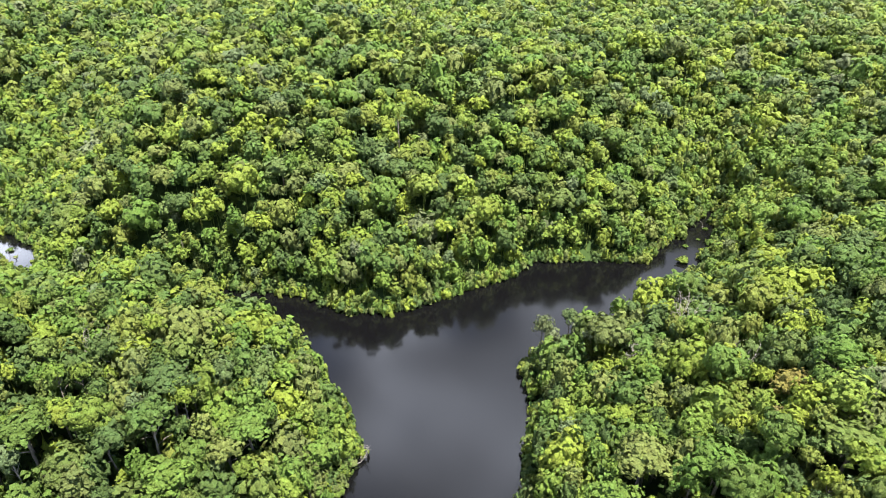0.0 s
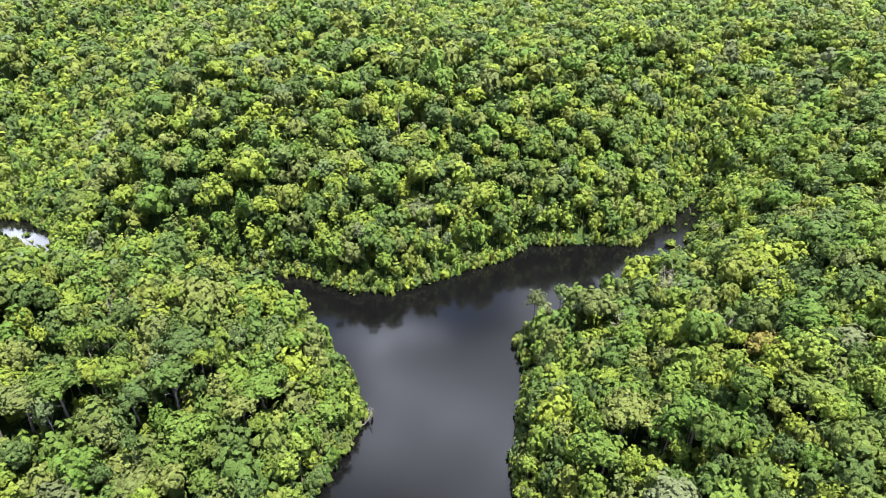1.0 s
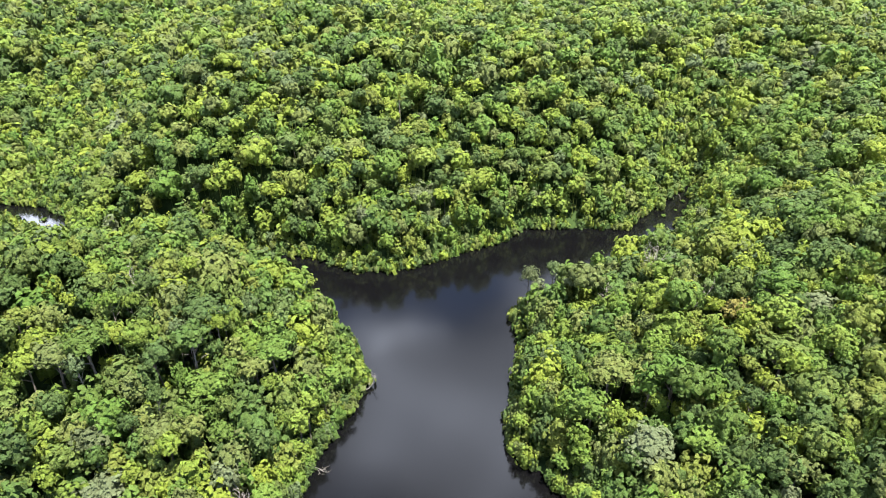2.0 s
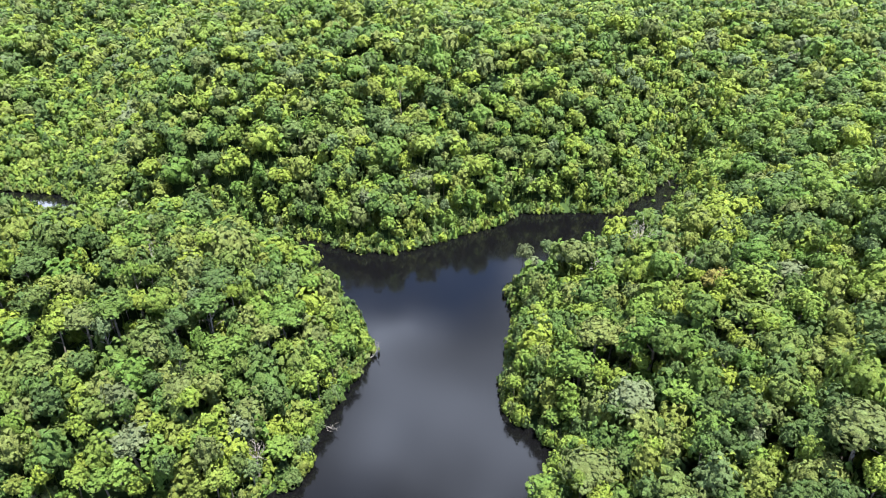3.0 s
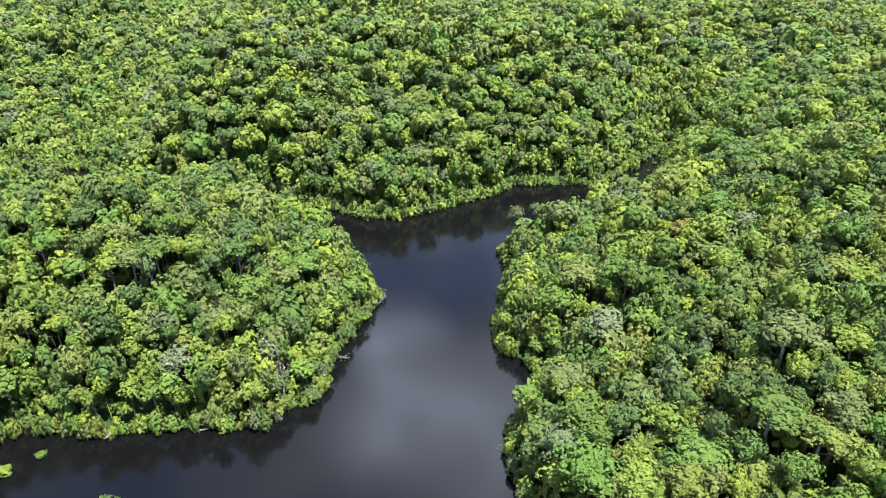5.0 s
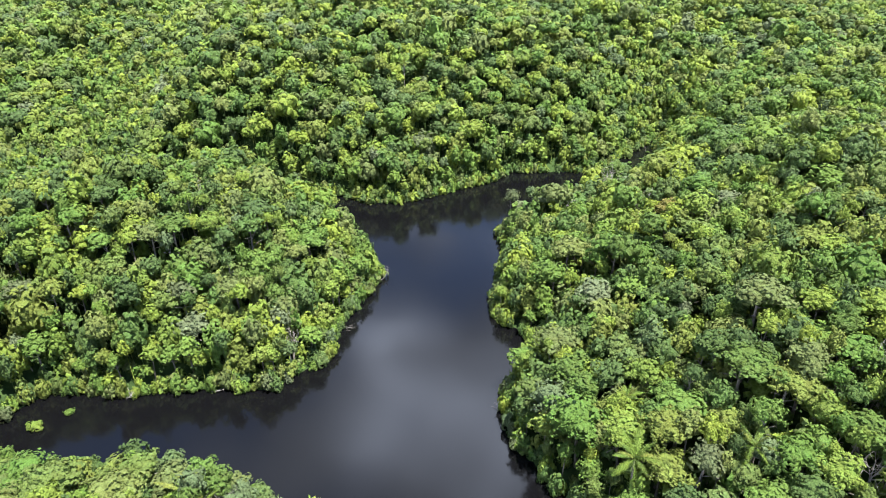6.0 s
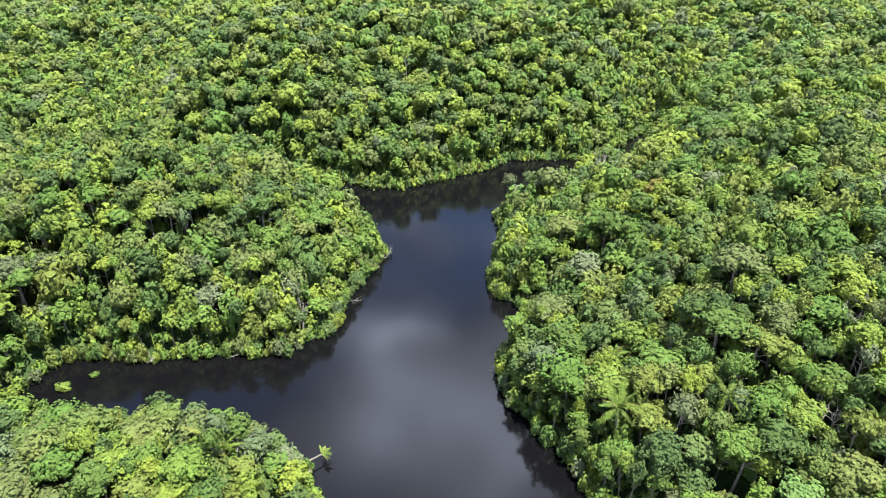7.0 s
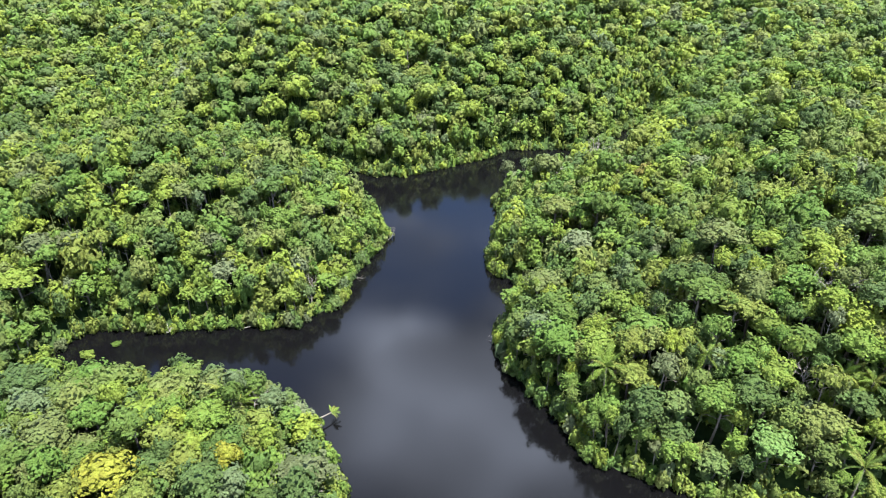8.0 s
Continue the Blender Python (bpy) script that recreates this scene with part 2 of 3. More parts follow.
# ---- the river and the land ----
# The shoreline, bank by bank, in metres.
NORTH_BANK = [(-330, 380), (-260, 345), (-205, 324), (-178, 319), (-171, 319), (-164, 315), (-158, 310), (-152, 306), (-146, 298), (-138, 288), (-122, 284), (-100, 283), (-68, 279.5), (-46, 275.5),
              (-31, 266.0), (-20, 266.5), (-10, 270.5), (7, 281), (23.5, 290.5), (26, 296.5), (30, 300), (54, 300), (71.5, 299.5), (74, 307), (82, 313.5), (89, 322.5), (91, 332), (95, 329),
              (104, 339), (109, 347)]
EAST_BANK = [(111.5, 341), (107, 329), (102, 317), (96, 305), (89, 292), (77, 283), (67, 275), (57, 266), (49, 256), (42, 250), (31, 249), (22, 239), (22, 220), (18.5, 206),
             (17, 194), (15.5, 185), (28, 172), (25, 163), (18, 156), (15.5, 146), (17, 134), (22.5, 125), (28.5, 117), (34, 102), (40.5, 99.5), (49, 95.5), (59, 92.5), (80, 88), (104, 70), (110, 20), (100, -90), (90, -200)]
NEAR_BANK = [(-45, -200), (-30, -60), (-14, 20), (-12, 60), (-16, 82), (-24, 99), (-29, 112), (-41, 119), (-57, 124), (-70, 122), (-87, 122), (-100, 121), (-109, 122)]
WEST_BANK = [(-111, 130), (-108.5, 139), (-105, 146), (-101, 151.5), (-95, 151.5), (-90, 150.5), (-82, 149.5), (-75, 151.5), (-62, 152.5), (-43, 152.5), (-31, 165), (-30.5, 182), (-24.5, 197), (-21, 208), (-25.5, 222), (-36.5, 237.5),
             (-50, 250), (-62, 258), (-85, 264), (-110, 264), (-125, 267), (-140, 279), (-150, 285), (-160, 292), (-172, 299), (-215, 312), (-260, 322), (-330, 345)]

OUTLINE = np.array(NORTH_BANK + EAST_BANK + NEAR_BANK + WEST_BANK, float)
# Hills: x, y, breadth, rise.
HILLS = [(-95, 205, 35, 22.4), (-70, 180, 30, -3.9), (75, 150, 35, 3.9), (75, 200, 35, 4.8), (125, 215, 40, 25.5), (-60, 80, 35, 5.0), (95, 120, 28, 13.3),
         (-85, 320, 45, 23.6), (-35, 345, 35, -7.7), (40, 360, 40, 16.4), (-130, 410, 55, 22.4), (-40, 400, 50, 19.4), (50, 430, 55, 9.5), (140, 410, 55, 18.7),
         (170, 320, 45, 13.3), (230, 430, 60, 11.8), (-220, 440, 60, 2.0), (150, 140, 45, 13.3), (-150, 190, 45, 9.5), (-245, 440, 26, 7.9), (-225, 500, 26, -13.8),
         (-330, 520, 90, 25.8), (0, 560, 130, 23.2), (250, 580, 110, 25.6), (-180, 600, 100, 17.9), (150, 400, 30, -16.6), (-190, 380, 35, -5.6), (110, 390, 30, 3.0),
         (-112, 238, 20, -5), (76, 264, 18, -6), (-196, 425, 28, -9)]


def shore_gap(x, y):
    """Metres from the shoreline, positive on land."""
    x, y = np.asarray(x, float), np.asarray(y, float)
    gap, wet = np.full(x.shape, 1e9), np.zeros(x.shape, bool)
    for (ax, ay), (bx, by) in zip(OUTLINE, np.roll(OUTLINE, -1, 0)):
        t = np.clip(((x - ax) * (bx - ax) + (y - ay) * (by - ay)) / ((bx - ax) ** 2 + (by - ay) ** 2), 0, 1)
        gap = np.minimum(gap, np.hypot(x - ax - t * (bx - ax), y - ay - t * (by - ay)))
        if ay != by:
            wet ^= ((ay > y) != (by > y)) & (x < (bx - ax) * (y - ay) / (by - ay) + ax)
    return np.where(wet, -gap, gap)


def land(x, y, gap):
    """The ground's height."""
    rise = sum(h * np.exp(-((x - a) ** 2 + (y - b) ** 2) / (2 * s * s)) for a, b, s, h in HILLS)
    rise = rise + 24 * np.clip((np.hypot(x, y - 100) - 600) / 900, 0, 1) * (1 + 0.5 * np.sin(x / 410) * np.cos(y / 530))
    wavy = 0.8 * np.sin(x * 0.11 + 1.3 * np.sin(y * 0.07)) * np.cos(y * 0.09) + 2.6 * np.sin(x * 0.043 + 0.9 * np.sin(y * 0.031)) * np.cos(y * 0.037 + 0.5)
    dry = np.maximum(gap, 0)
    return np.where(gap > 0, 0.05 + (1 - np.exp(-dry / 22)) * (rise + wavy) + 0.03 * np.minimum(dry, 30), np.maximum(-4.0, 0.05 + 0.6 * gap))


def build_ground():
    def axis(lo, hi, step):
        grow = [step * 1.35 ** k for k in range(1, 22)]
        return np.concatenate([lo - np.cumsum(grow)[::-1], np.arange(lo, hi + 0.1, step), hi + np.cumsum(grow)])
    xs = np.unique(np.concatenate([axis(-340, 340, 5), np.arange(-210, 150, 2.5)]))
    ys = np.unique(np.concatenate([axis(0, 700, 5), np.arange(60, 365, 2.5)]))
    gx, gy = np.meshgrid(xs, ys)
    gz = land(gx, gy, shore_gap(gx, gy))
    n, m = len(xs), len(ys)
    i = (np.arange(m - 1)[:, None] * n + np.arange(n - 1)[None]).ravel()
    tris = np.concatenate([np.stack([i, i + 1, i + n + 1], 1), np.stack([i, i + n + 1, i + n], 1)])
    me = mesh_of("ground", np.stack([gx, gy, gz], -1).reshape(-1, 3), tris, M_SOIL, np.ones(len(tris), bool))
    tagged(new("ground", me), "dark leaf-littered forest floor rising into low hills", "ground", kind="structure")


def build_water():
    bm = bmesh.new()
    corners = [bm.verts.new((x, y, 0)) for x, y in ((-420, -260), (200, -260), (200, 420), (-420, 420))]
    bm.faces.new(corners)
    me = bpy.data.meshes.new("water")
    bm.to_mesh(me)
    bm.free()
    me.materials.append(M_WATER)
    tagged(new("water", me), "still blackwater river reflecting grey cloud and forest", "river", kind="structure")


build_ground()
build_water()


# ---- trees ----
# Single trees that stand out: x, y, height of the top, crown radius, kind.
MARKED = [(-59, 79.5, 25, 6.6, "gold"), (-40, 87, 21, 3.6, "gold"), (69, 201, 32.5, 5.0, "rust"), (64, 194.5, 29, 2.8, "rust"), (11, 316, 19, 4.2, "rust"),
          (-39, 406, 55, 5.0, "rust"), (134, 229, 45, 3.6, "rust"), (52.5, 106.5, 16.5, 5.4, "beige"), (-37, 105, 17.5, 3.4, "beige"), (68, 95.5, 16, 6.2, "light"),
          (-85, 91, 21, 3.4, "beige"), (25, 239.5, 18, 3.2, "beige"), (33, 244.5, 17.5, 3.0, "beige")]
PALMS = [(37.5, 113.5, 18.8, 1.15), (59, 113, 22.6, 1.0), (84.7, 105.4, 24, 0.9), (89.5, 103, 24, 0.9), (78, 84, 20, 1.0), (71, 158, 30.5, 0.95), (37, 146.5, 17.5, 0.8),
         (40, 130, 19, 0.75), (-47, 106.7, 17.5, 0.9), (-42.3, 103, 17.5, 0.85), (-38, 218, 20, 0.8), (121, 299, 18, 0.9), (116, 274, 21, 0.9), (-90, 288, 15, 0.8),
         (-36, 295, 15, 0.75), (-1, 296, 15, 0.75), (18, 318, 24, 0.8), (-60, 312, 30, 0.8), (-20, 335, 42, 0.8), (95, 200, 37, 0.8)]
BARE = [(57.4, 232.5, 29.5, 6), (62.2, 209, 31, 6), (89.5, 125.5, 38, 8), (-40.6, 164, 10, 4), (-39.2, 106, 18.5, 4), (-81, 333, 46, 7), (-66.5, 371, 53, 7), (-64, 345, 46, 5),
        (-78.4, 216.5, 31, 5), (58.5, 139, 24.5, 5), (79, 108.5, 25, 6), (-75.6, 209, 35, 6), (44, 222, 22, 4)]


def scatter():
    """Trees by dart throwing, the broadest crowns first: x, y, crown radius, metres from the shore."""
    rng = np.random.default_rng(11)
    cell, grid, found = 7.0, {}, []
    for x, y, r in [(m[0], m[1], m[3] * 1.2) for m in MARKED] + [(p[0], p[1], 2.0) for p in PALMS] + [(p[0], p[1], 1.4) for p in BARE]:
        grid.setdefault((int(x // cell), int(y // cell)), []).append((x, y, r))
    for lo, hi, tries, close in ((5.2, 6.7, 2600, 0.74), (4.0, 5.4, 16000, 0.60), (2.9, 4.0, 36000, 0.55), (1.9, 2.9, 44000, 0.53)):
        wide = lambda v: 0.31 * v * v + 48 * v
        area = rng.uniform(wide(64), wide(360 if lo < 2 else 540 if lo < 3 else 780), tries)
        y = (-48 + np.sqrt(48 ** 2 + 1.24 * area)) / 0.62
        x = rng.uniform(-1, 1, tries) * (0.62 * y + 48)
        r = rng.uniform(lo, hi, tries)
        gap = shore_gap(x, y)
        for px, py, pr, g in zip(x, y, r, gap):
            if g < pr * 0.72 + 0.2 or (g < 6 and pr > 4.2) or (py > 300 and pr < 2.4) or (py > 420 and pr < 3.1) or (py > 560 and pr < 3.9) or (pr > 3 and (math.hypot(px + 162, py - 284) < 30 or math.hypot(px - 88, py - 290) < 24)):
                continue
            cx, cy = int(px // cell), int(py // cell)
            near = (q for i in range(-2, 3) for j in range(-2, 3) for q in grid.get((cx + i, cy + j), ()))
            if any((px - qx) ** 2 + (py - qy) ** 2 < (close * (pr + qr)) ** 2 for qx, qy, qr in near):
                continue
            grid.setdefault((cx, cy), []).append((px, py, pr))
            found.append((px, py, pr, g))
    found = np.array(found)
    return found[np.argsort(found[:, 1])]


tx, ty, tr, tg = scatter().T
rng_t = np.random.default_rng(5)
tall = 9.5 + 7.5 * (1 - np.exp(-tg / 7)) + rng_t.normal(0, 1, len(tx)) * np.where(ty > 280, 3.2, 2.4) + np.clip(tr - 3.4, -1.2, 4) * 0.75
# low swampy growth round the pool and at the head of the inlet
tall *= (1 - 0.70 * np.exp(-((tx + 182) ** 2 + (ty - 348) ** 2) / 1800)) * (1 - 0.55 * np.exp(-((tx - 108) ** 2 + (ty - 351) ** 2) / 1300))
tall *= (1 - 0.75 * np.exp(-((tx + 160) ** 2 + (ty - 280) ** 2) / 1400)) * (1 - 0.50 * np.exp(-((tx - 88) ** 2 + (ty - 290) ** 2) / 800))
ground_z = land(tx, ty, tg)
top_z = ground_z + tall
SHAPES = [dict(lobes=16, height=0.98, drop=0.65), dict(lobes=22, height=0.75, drop=0.5), dict(lobes=20, height=1.15, drop=0.75), dict(lobes=24, height=0.68, drop=0.5),
          dict(lobes=14, height=1.0, drop=0.65), dict(lobes=23, height=0.9, drop=0.6), dict(lobes=22, height=1.35, drop=0.85), dict(lobes=27, height=0.66, drop=0.45)]


def patterns(seed, tufts, size, core, fewer, rim=4):
    rng = np.random.default_rng(seed)
    return [crown(rng, tufts=tufts, size=size, core=core, rim=rim, **{**s, "lobes": int(s["lobes"] * fewer)}) for s in SHAPES]


NEAR, MID, FAR = patterns(1, 175, 0.130, 0, 0.6), patterns(2, 92, 0.176, 0, 0.5), patterns(3, 44, 0.235, 0, 0.4)
FAINT = patterns(5, 26, 0.30, 0, 0.4)
BIG = {id(NEAR): patterns(7, 310, 0.098, 1, 0.9), id(MID): patterns(8, 180, 0.127, 1, 0.8), id(FAR): patterns(9, 80, 0.18, 0, 0.6), id(FAINT): patterns(10, 40, 0.25, 0, 0.5)}


def forest(label, which, shapes, mat):
    """One stretch of woods, too many trees to count, as one mesh: crowns on thin trunks."""
    rng = np.random.default_rng(len(which))
    verts, tris, smooth, tint, start = [], [], [], [], 0
    stem_v, stem_t = tube([(0, 0, -1), (0, 0, 0)], [0.05, 0.02], 3)
    for k in which:
        pool = BIG[id(shapes)] if tr[k] > 4.5 else shapes
        v, t, s = pool[(2, 6, 0, 4)[rng.integers(4)] if tg[k] < 10 else rng.integers(len(pool))]
        a, r = rng.uniform(0, 6.283), tr[k] * 1.16
        c, sn = math.cos(a) * r, math.sin(a) * r
        deep = (rng.uniform(0.85, 1.1) if ty[k] > 225 else rng.uniform(1.0, 1.35)) * (1.15 if tg[k] < 10 else 1.0)
        tip = v[:, 2].max() * r * deep
        p = np.stack([v[:, 0] * c - v[:, 1] * sn, v[:, 0] * sn + v[:, 1] * c, v[:, 2] * r * deep], 1) + (tx[k], ty[k], top_z[k] - tip)
        stem = stem_v * (3.2, 3.2, tall[k]) + (tx[k], ty[k], top_z[k] - tip)
        verts += [p, stem]
        tris += [t + start, stem_t + start + len(p)]
        smooth += [s, np.ones(len(stem_t), bool)]
        start += len(p) + len(stem)
        tint.append(np.full(len(p) + len(stem), rng.uniform(0, 1)))
    me = mesh_of("forest", np.concatenate(verts), np.concatenate(tris), mat, np.concatenate(smooth), np.concatenate(tint))
    return tagged(new("forest", me), label, "forest", kind="stuff")


def trunk_mesh(rng, height, radius, mat):
    """A tapered trunk with limbs spreading into the crown."""
    bend = rng.normal(0, 0.25, 2)
    pieces = [tube([(0, 0, -5), (0, 0, 0), (bend[0], bend[1], height * 0.55), (bend[0] * 1.5, bend[1] * 1.5, height * 1.02)], [0.22, 0.19, 0.14, 0.07], 7)]
    for k in range(5):
        a = k * 1.2566 + rng.uniform(-0.4, 0.4)
        z0, out = height * rng.uniform(0.62, 0.85), radius * rng.uniform(0.5, 0.75)
        pieces.append(tube([(bend[0], bend[1], z0), (bend[0] + math.cos(a) * out * 0.55, bend[1] + math.sin(a) * out * 0.55, z0 + out * 0.55),
                            (bend[0] + math.cos(a) * out, bend[1] + math.sin(a) * out, z0 + out * 0.8)], [0.09, 0.06, 0.02], 5))
    v, t = joined(pieces)
    return mesh_of("trunk", v, t, mat, np.ones(len(t), bool))


def tree_pattern(name, label, category, group, shape, mat, seed, bark=None, full=1.0, tufts=200):
    """A tree of crown radius 3 and height 15 as a thing: an Empty with trunk and crown. Returns it with its top's height."""
    rng = np.random.default_rng(seed)
    v, t, s = crown(rng, tufts=int(tufts * full), size=1.72 / math.sqrt(tufts * full), core=0 if full < 1.3 else 1, within=0.77 if tufts < 300 else 0.83, **{**shape, "lobes": int(shape["lobes"] * 0.6 * full ** 0.6)})
    high = 15.0 - v[:, 2].max() * 3.0
    tree = tagged(new(name), label, category, group)
    child("trunk", trunk_mesh(rng, high, 3.0, bark or M_BARK), tree)
    child("crown", mesh_of("crown", v * 3.0 + (0, 0, high), t, mat, s), tree)
    return tree


special = rng_t.uniform(0, 1, len(tx))
pale = special < 0.06
green_valley = (np.hypot(tx - 108, ty - 335) < 34) | (np.hypot(tx + 190, ty - 345) < 28)
lime = ~pale & (((tg < 4.5) & (special > 0.5)) | (special > 0.965) | (green_valley & (special > 0.3)))
# single trees: the woods by the lower river
lower = (ty < 205) & (tx > -118) & (tx < 112)
flat = lower & ~pale & ~lime & (special < 0.36) & (tg > 10)
round_one = lower & ~pale & ~lime & ~flat
taken = np.zeros(len(tx), bool)
KINDS = [("rainforest_tree", "round-crowned green rainforest tree in dense forest", round_one, (0, 2, 4, 6, 5), M_GREEN, None),
         ("spreading_tree", "flat-topped spreading green tree in closed canopy", flat, (1, 3, 7), M_GREEN, None),
         ("pale_tree", "grey-green pale-leaved tree among darker crowns", lower & pale, (0, 2, 5), M_PALE, M_BLEACHED),
         ("riverside_tree", "bright lime-green tree leaning over the water", lower & lime, (4, 6, 2), M_LIME, None)]
for name, label, which, shapes, mat, bark in KINDS:
    group = name.replace("_", " ") + "s by the river"
    # plain and large trees, and both again with finer leaf for the woods at the river mouth
    stocks = {(fine, big): [tree_pattern(name, ("large " if big else "") + label, "tree", group, SHAPES[i], mat, 20 + i + 20 * big, bark, 2.2 if big else 1.0, 350 if fine else 200)
                            for i in shapes] for fine in (False, True) for big in (False, True)}
    picked, used = np.where(which)[0][:300], set()
    taken[picked] = True
    for k in picked:
        r = tr[k] * 1.16 / 3.0
        tallness = np.clip(tall[k] / 15.0, 0.45 * r, 1.35 * r)
        pool = stocks[bool(ty[k] < 138), bool(tr[k] > 4.6)]
        deep = [n for n, i in enumerate(shapes) if SHAPES[i]["height"] > 1.05] if tg[k] < 10 else range(len(shapes))
        tree = pool[rng_t.choice(list(deep) or range(len(shapes)))]
        place = Matrix.LocRotScale((tx[k], ty[k], top_z[k] - 15.0 * tallness), Euler((rng_t.normal(0, 0.04), rng_t.normal(0, 0.04), rng_t.uniform(0, 6.28))), (r, r, tallness))
        if tree.name in used:
            copy_thing(tree, place).scale = (r, r, tallness)
        else:
            used.add(tree.name)
            tree.matrix_basis = place
    for tree in sum(stocks.values(), []):
        if tree.name not in used:
            for ob in (*tree.children, tree):
                bpy.data.objects.remove(ob)

def low_storey():
    """Saplings and creepers under the canopy by the banks, as one mesh."""
    rng = np.random.default_rng(31)
    x, y = rng.uniform(-210, 190, 36000), rng.uniform(62, 420, 36000)
    keep = np.abs(x) < 0.62 * y + 48
    x, y = x[keep], y[keep]
    gap = shore_gap(x, y)
    z = land(x, y, gap)
    keep = (gap > 0.4) & (rng.uniform(0, 1, len(x)) < np.maximum(np.exp(-gap / 9) * 0.95 * np.clip(1.5 - y / 330, 0.45, 1), np.where(y < 178, 0.36, np.where(y < 235, 0.22, 0.10))
                                                               + 0.6 * np.exp(-((x - 112) ** 2 + (y - 356) ** 2) / 800)))
    verts, tris, smooth, tint, start = [], [], [], [], 0
    for px, py, pz, g in zip(x[keep], y[keep], z[keep], gap[keep]):
        v, t, s = SMALL[rng.integers(len(SMALL))]
        r, a = rng.uniform(1.2, 2.4) * (1.45 if g > 8 else 1.0), rng.uniform(0, 6.28)
        p = np.stack([v[:, 0] * math.cos(a) - v[:, 1] * math.sin(a), v[:, 0] * math.sin(a) + v[:, 1] * math.cos(a), v[:, 2] * rng.uniform(1, 1.8)], 1) * r
        p += (px, py, pz + rng.uniform(0.5, min(2.5 + g, 11.5)))
        verts.append(p), tris.append(t + start), smooth.append(s), tint.append(np.full(len(p), rng.uniform()))
        start += len(p)
    me = mesh_of("undergrowth", np.concatenate(verts), np.concatenate(tris), M_GREEN, np.concatenate(smooth), np.concatenate(tint))
    tagged(new("undergrowth", me), "leafy saplings and creepers under the forest edge", "undergrowth", kind="stuff")


SMALL = patterns(4, 20, 0.29, 0, 0.3)
low_storey()
for label, area, shapes in (
        ("dense rainforest of mixed green crowns along the river banks", ty < 225, NEAR),
        ("dense rainforest of mixed green crowns on low hills", (ty >= 225) & (ty < 350), MID),
        ("distant rainforest of mixed green crowns on far hills", (ty >= 350) & (ty < 470), FAR),
        ("far-off rainforest of mixed green crowns towards the horizon", ty >= 470, FAINT)):
    rest = area & ~taken
    forest(label, np.where(rest & ~pale & ~lime)[0], shapes, M_GREEN)
    forest(label.replace("mixed green", "pale grey-green"), np.where(rest & pale)[0], shapes, M_PALE)
    forest(label.replace("mixed green", "bright lime-green"), np.where(rest & lime)[0], shapes, M_LIME)


def downstream():
    """The woods go on along both banks of the lower river, as one mesh."""
    rng = np.random.default_rng(41)
    n = 4000
    x, y = rng.uniform(-170, 190, n), rng.uniform(-70, 63, n)
    gap = shore_gap(x, y)
    z = land(x, y, gap)
    placed, verts, tris, smooth, tint, start = [], [], [], [], [], 0
    for px, py, pz, g in zip(x, y, z, gap):
        r = rng.uniform(3.4, 5.2)
        if g < r * 0.45 or any(math.hypot(px - qx, py - qy) < 0.52 * (r + qr) for qx, qy, qr in placed):
            continue
        placed.append((px, py, r))
        v, t, s = MID[rng.integers(len(SHAPES))]
        a = rng.uniform(0, 6.28)
        p = np.stack([v[:, 0] * math.cos(a) - v[:, 1] * math.sin(a), v[:, 0] * math.sin(a) + v[:, 1] * math.cos(a), v[:, 2] * 1.1], 1) * r * 1.2
        p += (px, py, pz + rng.uniform(9, 15))
        verts.append(p), tris.append(t + start), smooth.append(s), tint.append(np.full(len(p), rng.uniform()))
        start += len(p)
    me = mesh_of("forest", np.concatenate(verts), np.concatenate(tris), M_GREEN, np.concatenate(smooth), np.concatenate(tint))
    tagged(new("forest", me), "dense green rainforest along the lower river", "forest", kind="stuff")


downstream()


# ---- shrubs along the water's edge ----
def along_shore(bank, step):
    """Places along one bank, set a little apart."""
    walked, out = 0.0, []
    for (ax, ay), (bx, by) in zip(bank, bank[1:]):
        long = math.hypot(bx - ax, by - ay)
        while walked < long:
            f = walked / long
            out.append((ax + (bx - ax) * f, ay + (by - ay) * f))
            walked += step
        walked -= long
    return out


def shrub_pattern(shape, mat, seed):
    rng = np.random.default_rng(seed)
    v, t, s = crown(rng, tufts=110, size=0.16, core=0, **{**shape, "lobes": 9})
    shrub = tagged(new("riverside_shrub"), "leafy green shrub hanging over dark water", "shrub", "shrubs along the water")
    stem, tri = joined([tube([(0, 0, -1.2), (0.1, 0, 0.2), (0.5 * math.cos(a), 0.5 * math.sin(a), 0.75)], [0.06, 0.05, 0.02], 5) for a in (0.3, 2.4, 4.5)])
    child("stem", mesh_of("stem", stem, tri, M_BARK, np.ones(len(tri), bool)), shrub)
    child("foliage", mesh_of("foliage", v + (0, 0, 0.55), t, mat, s), shrub)
    return shrub


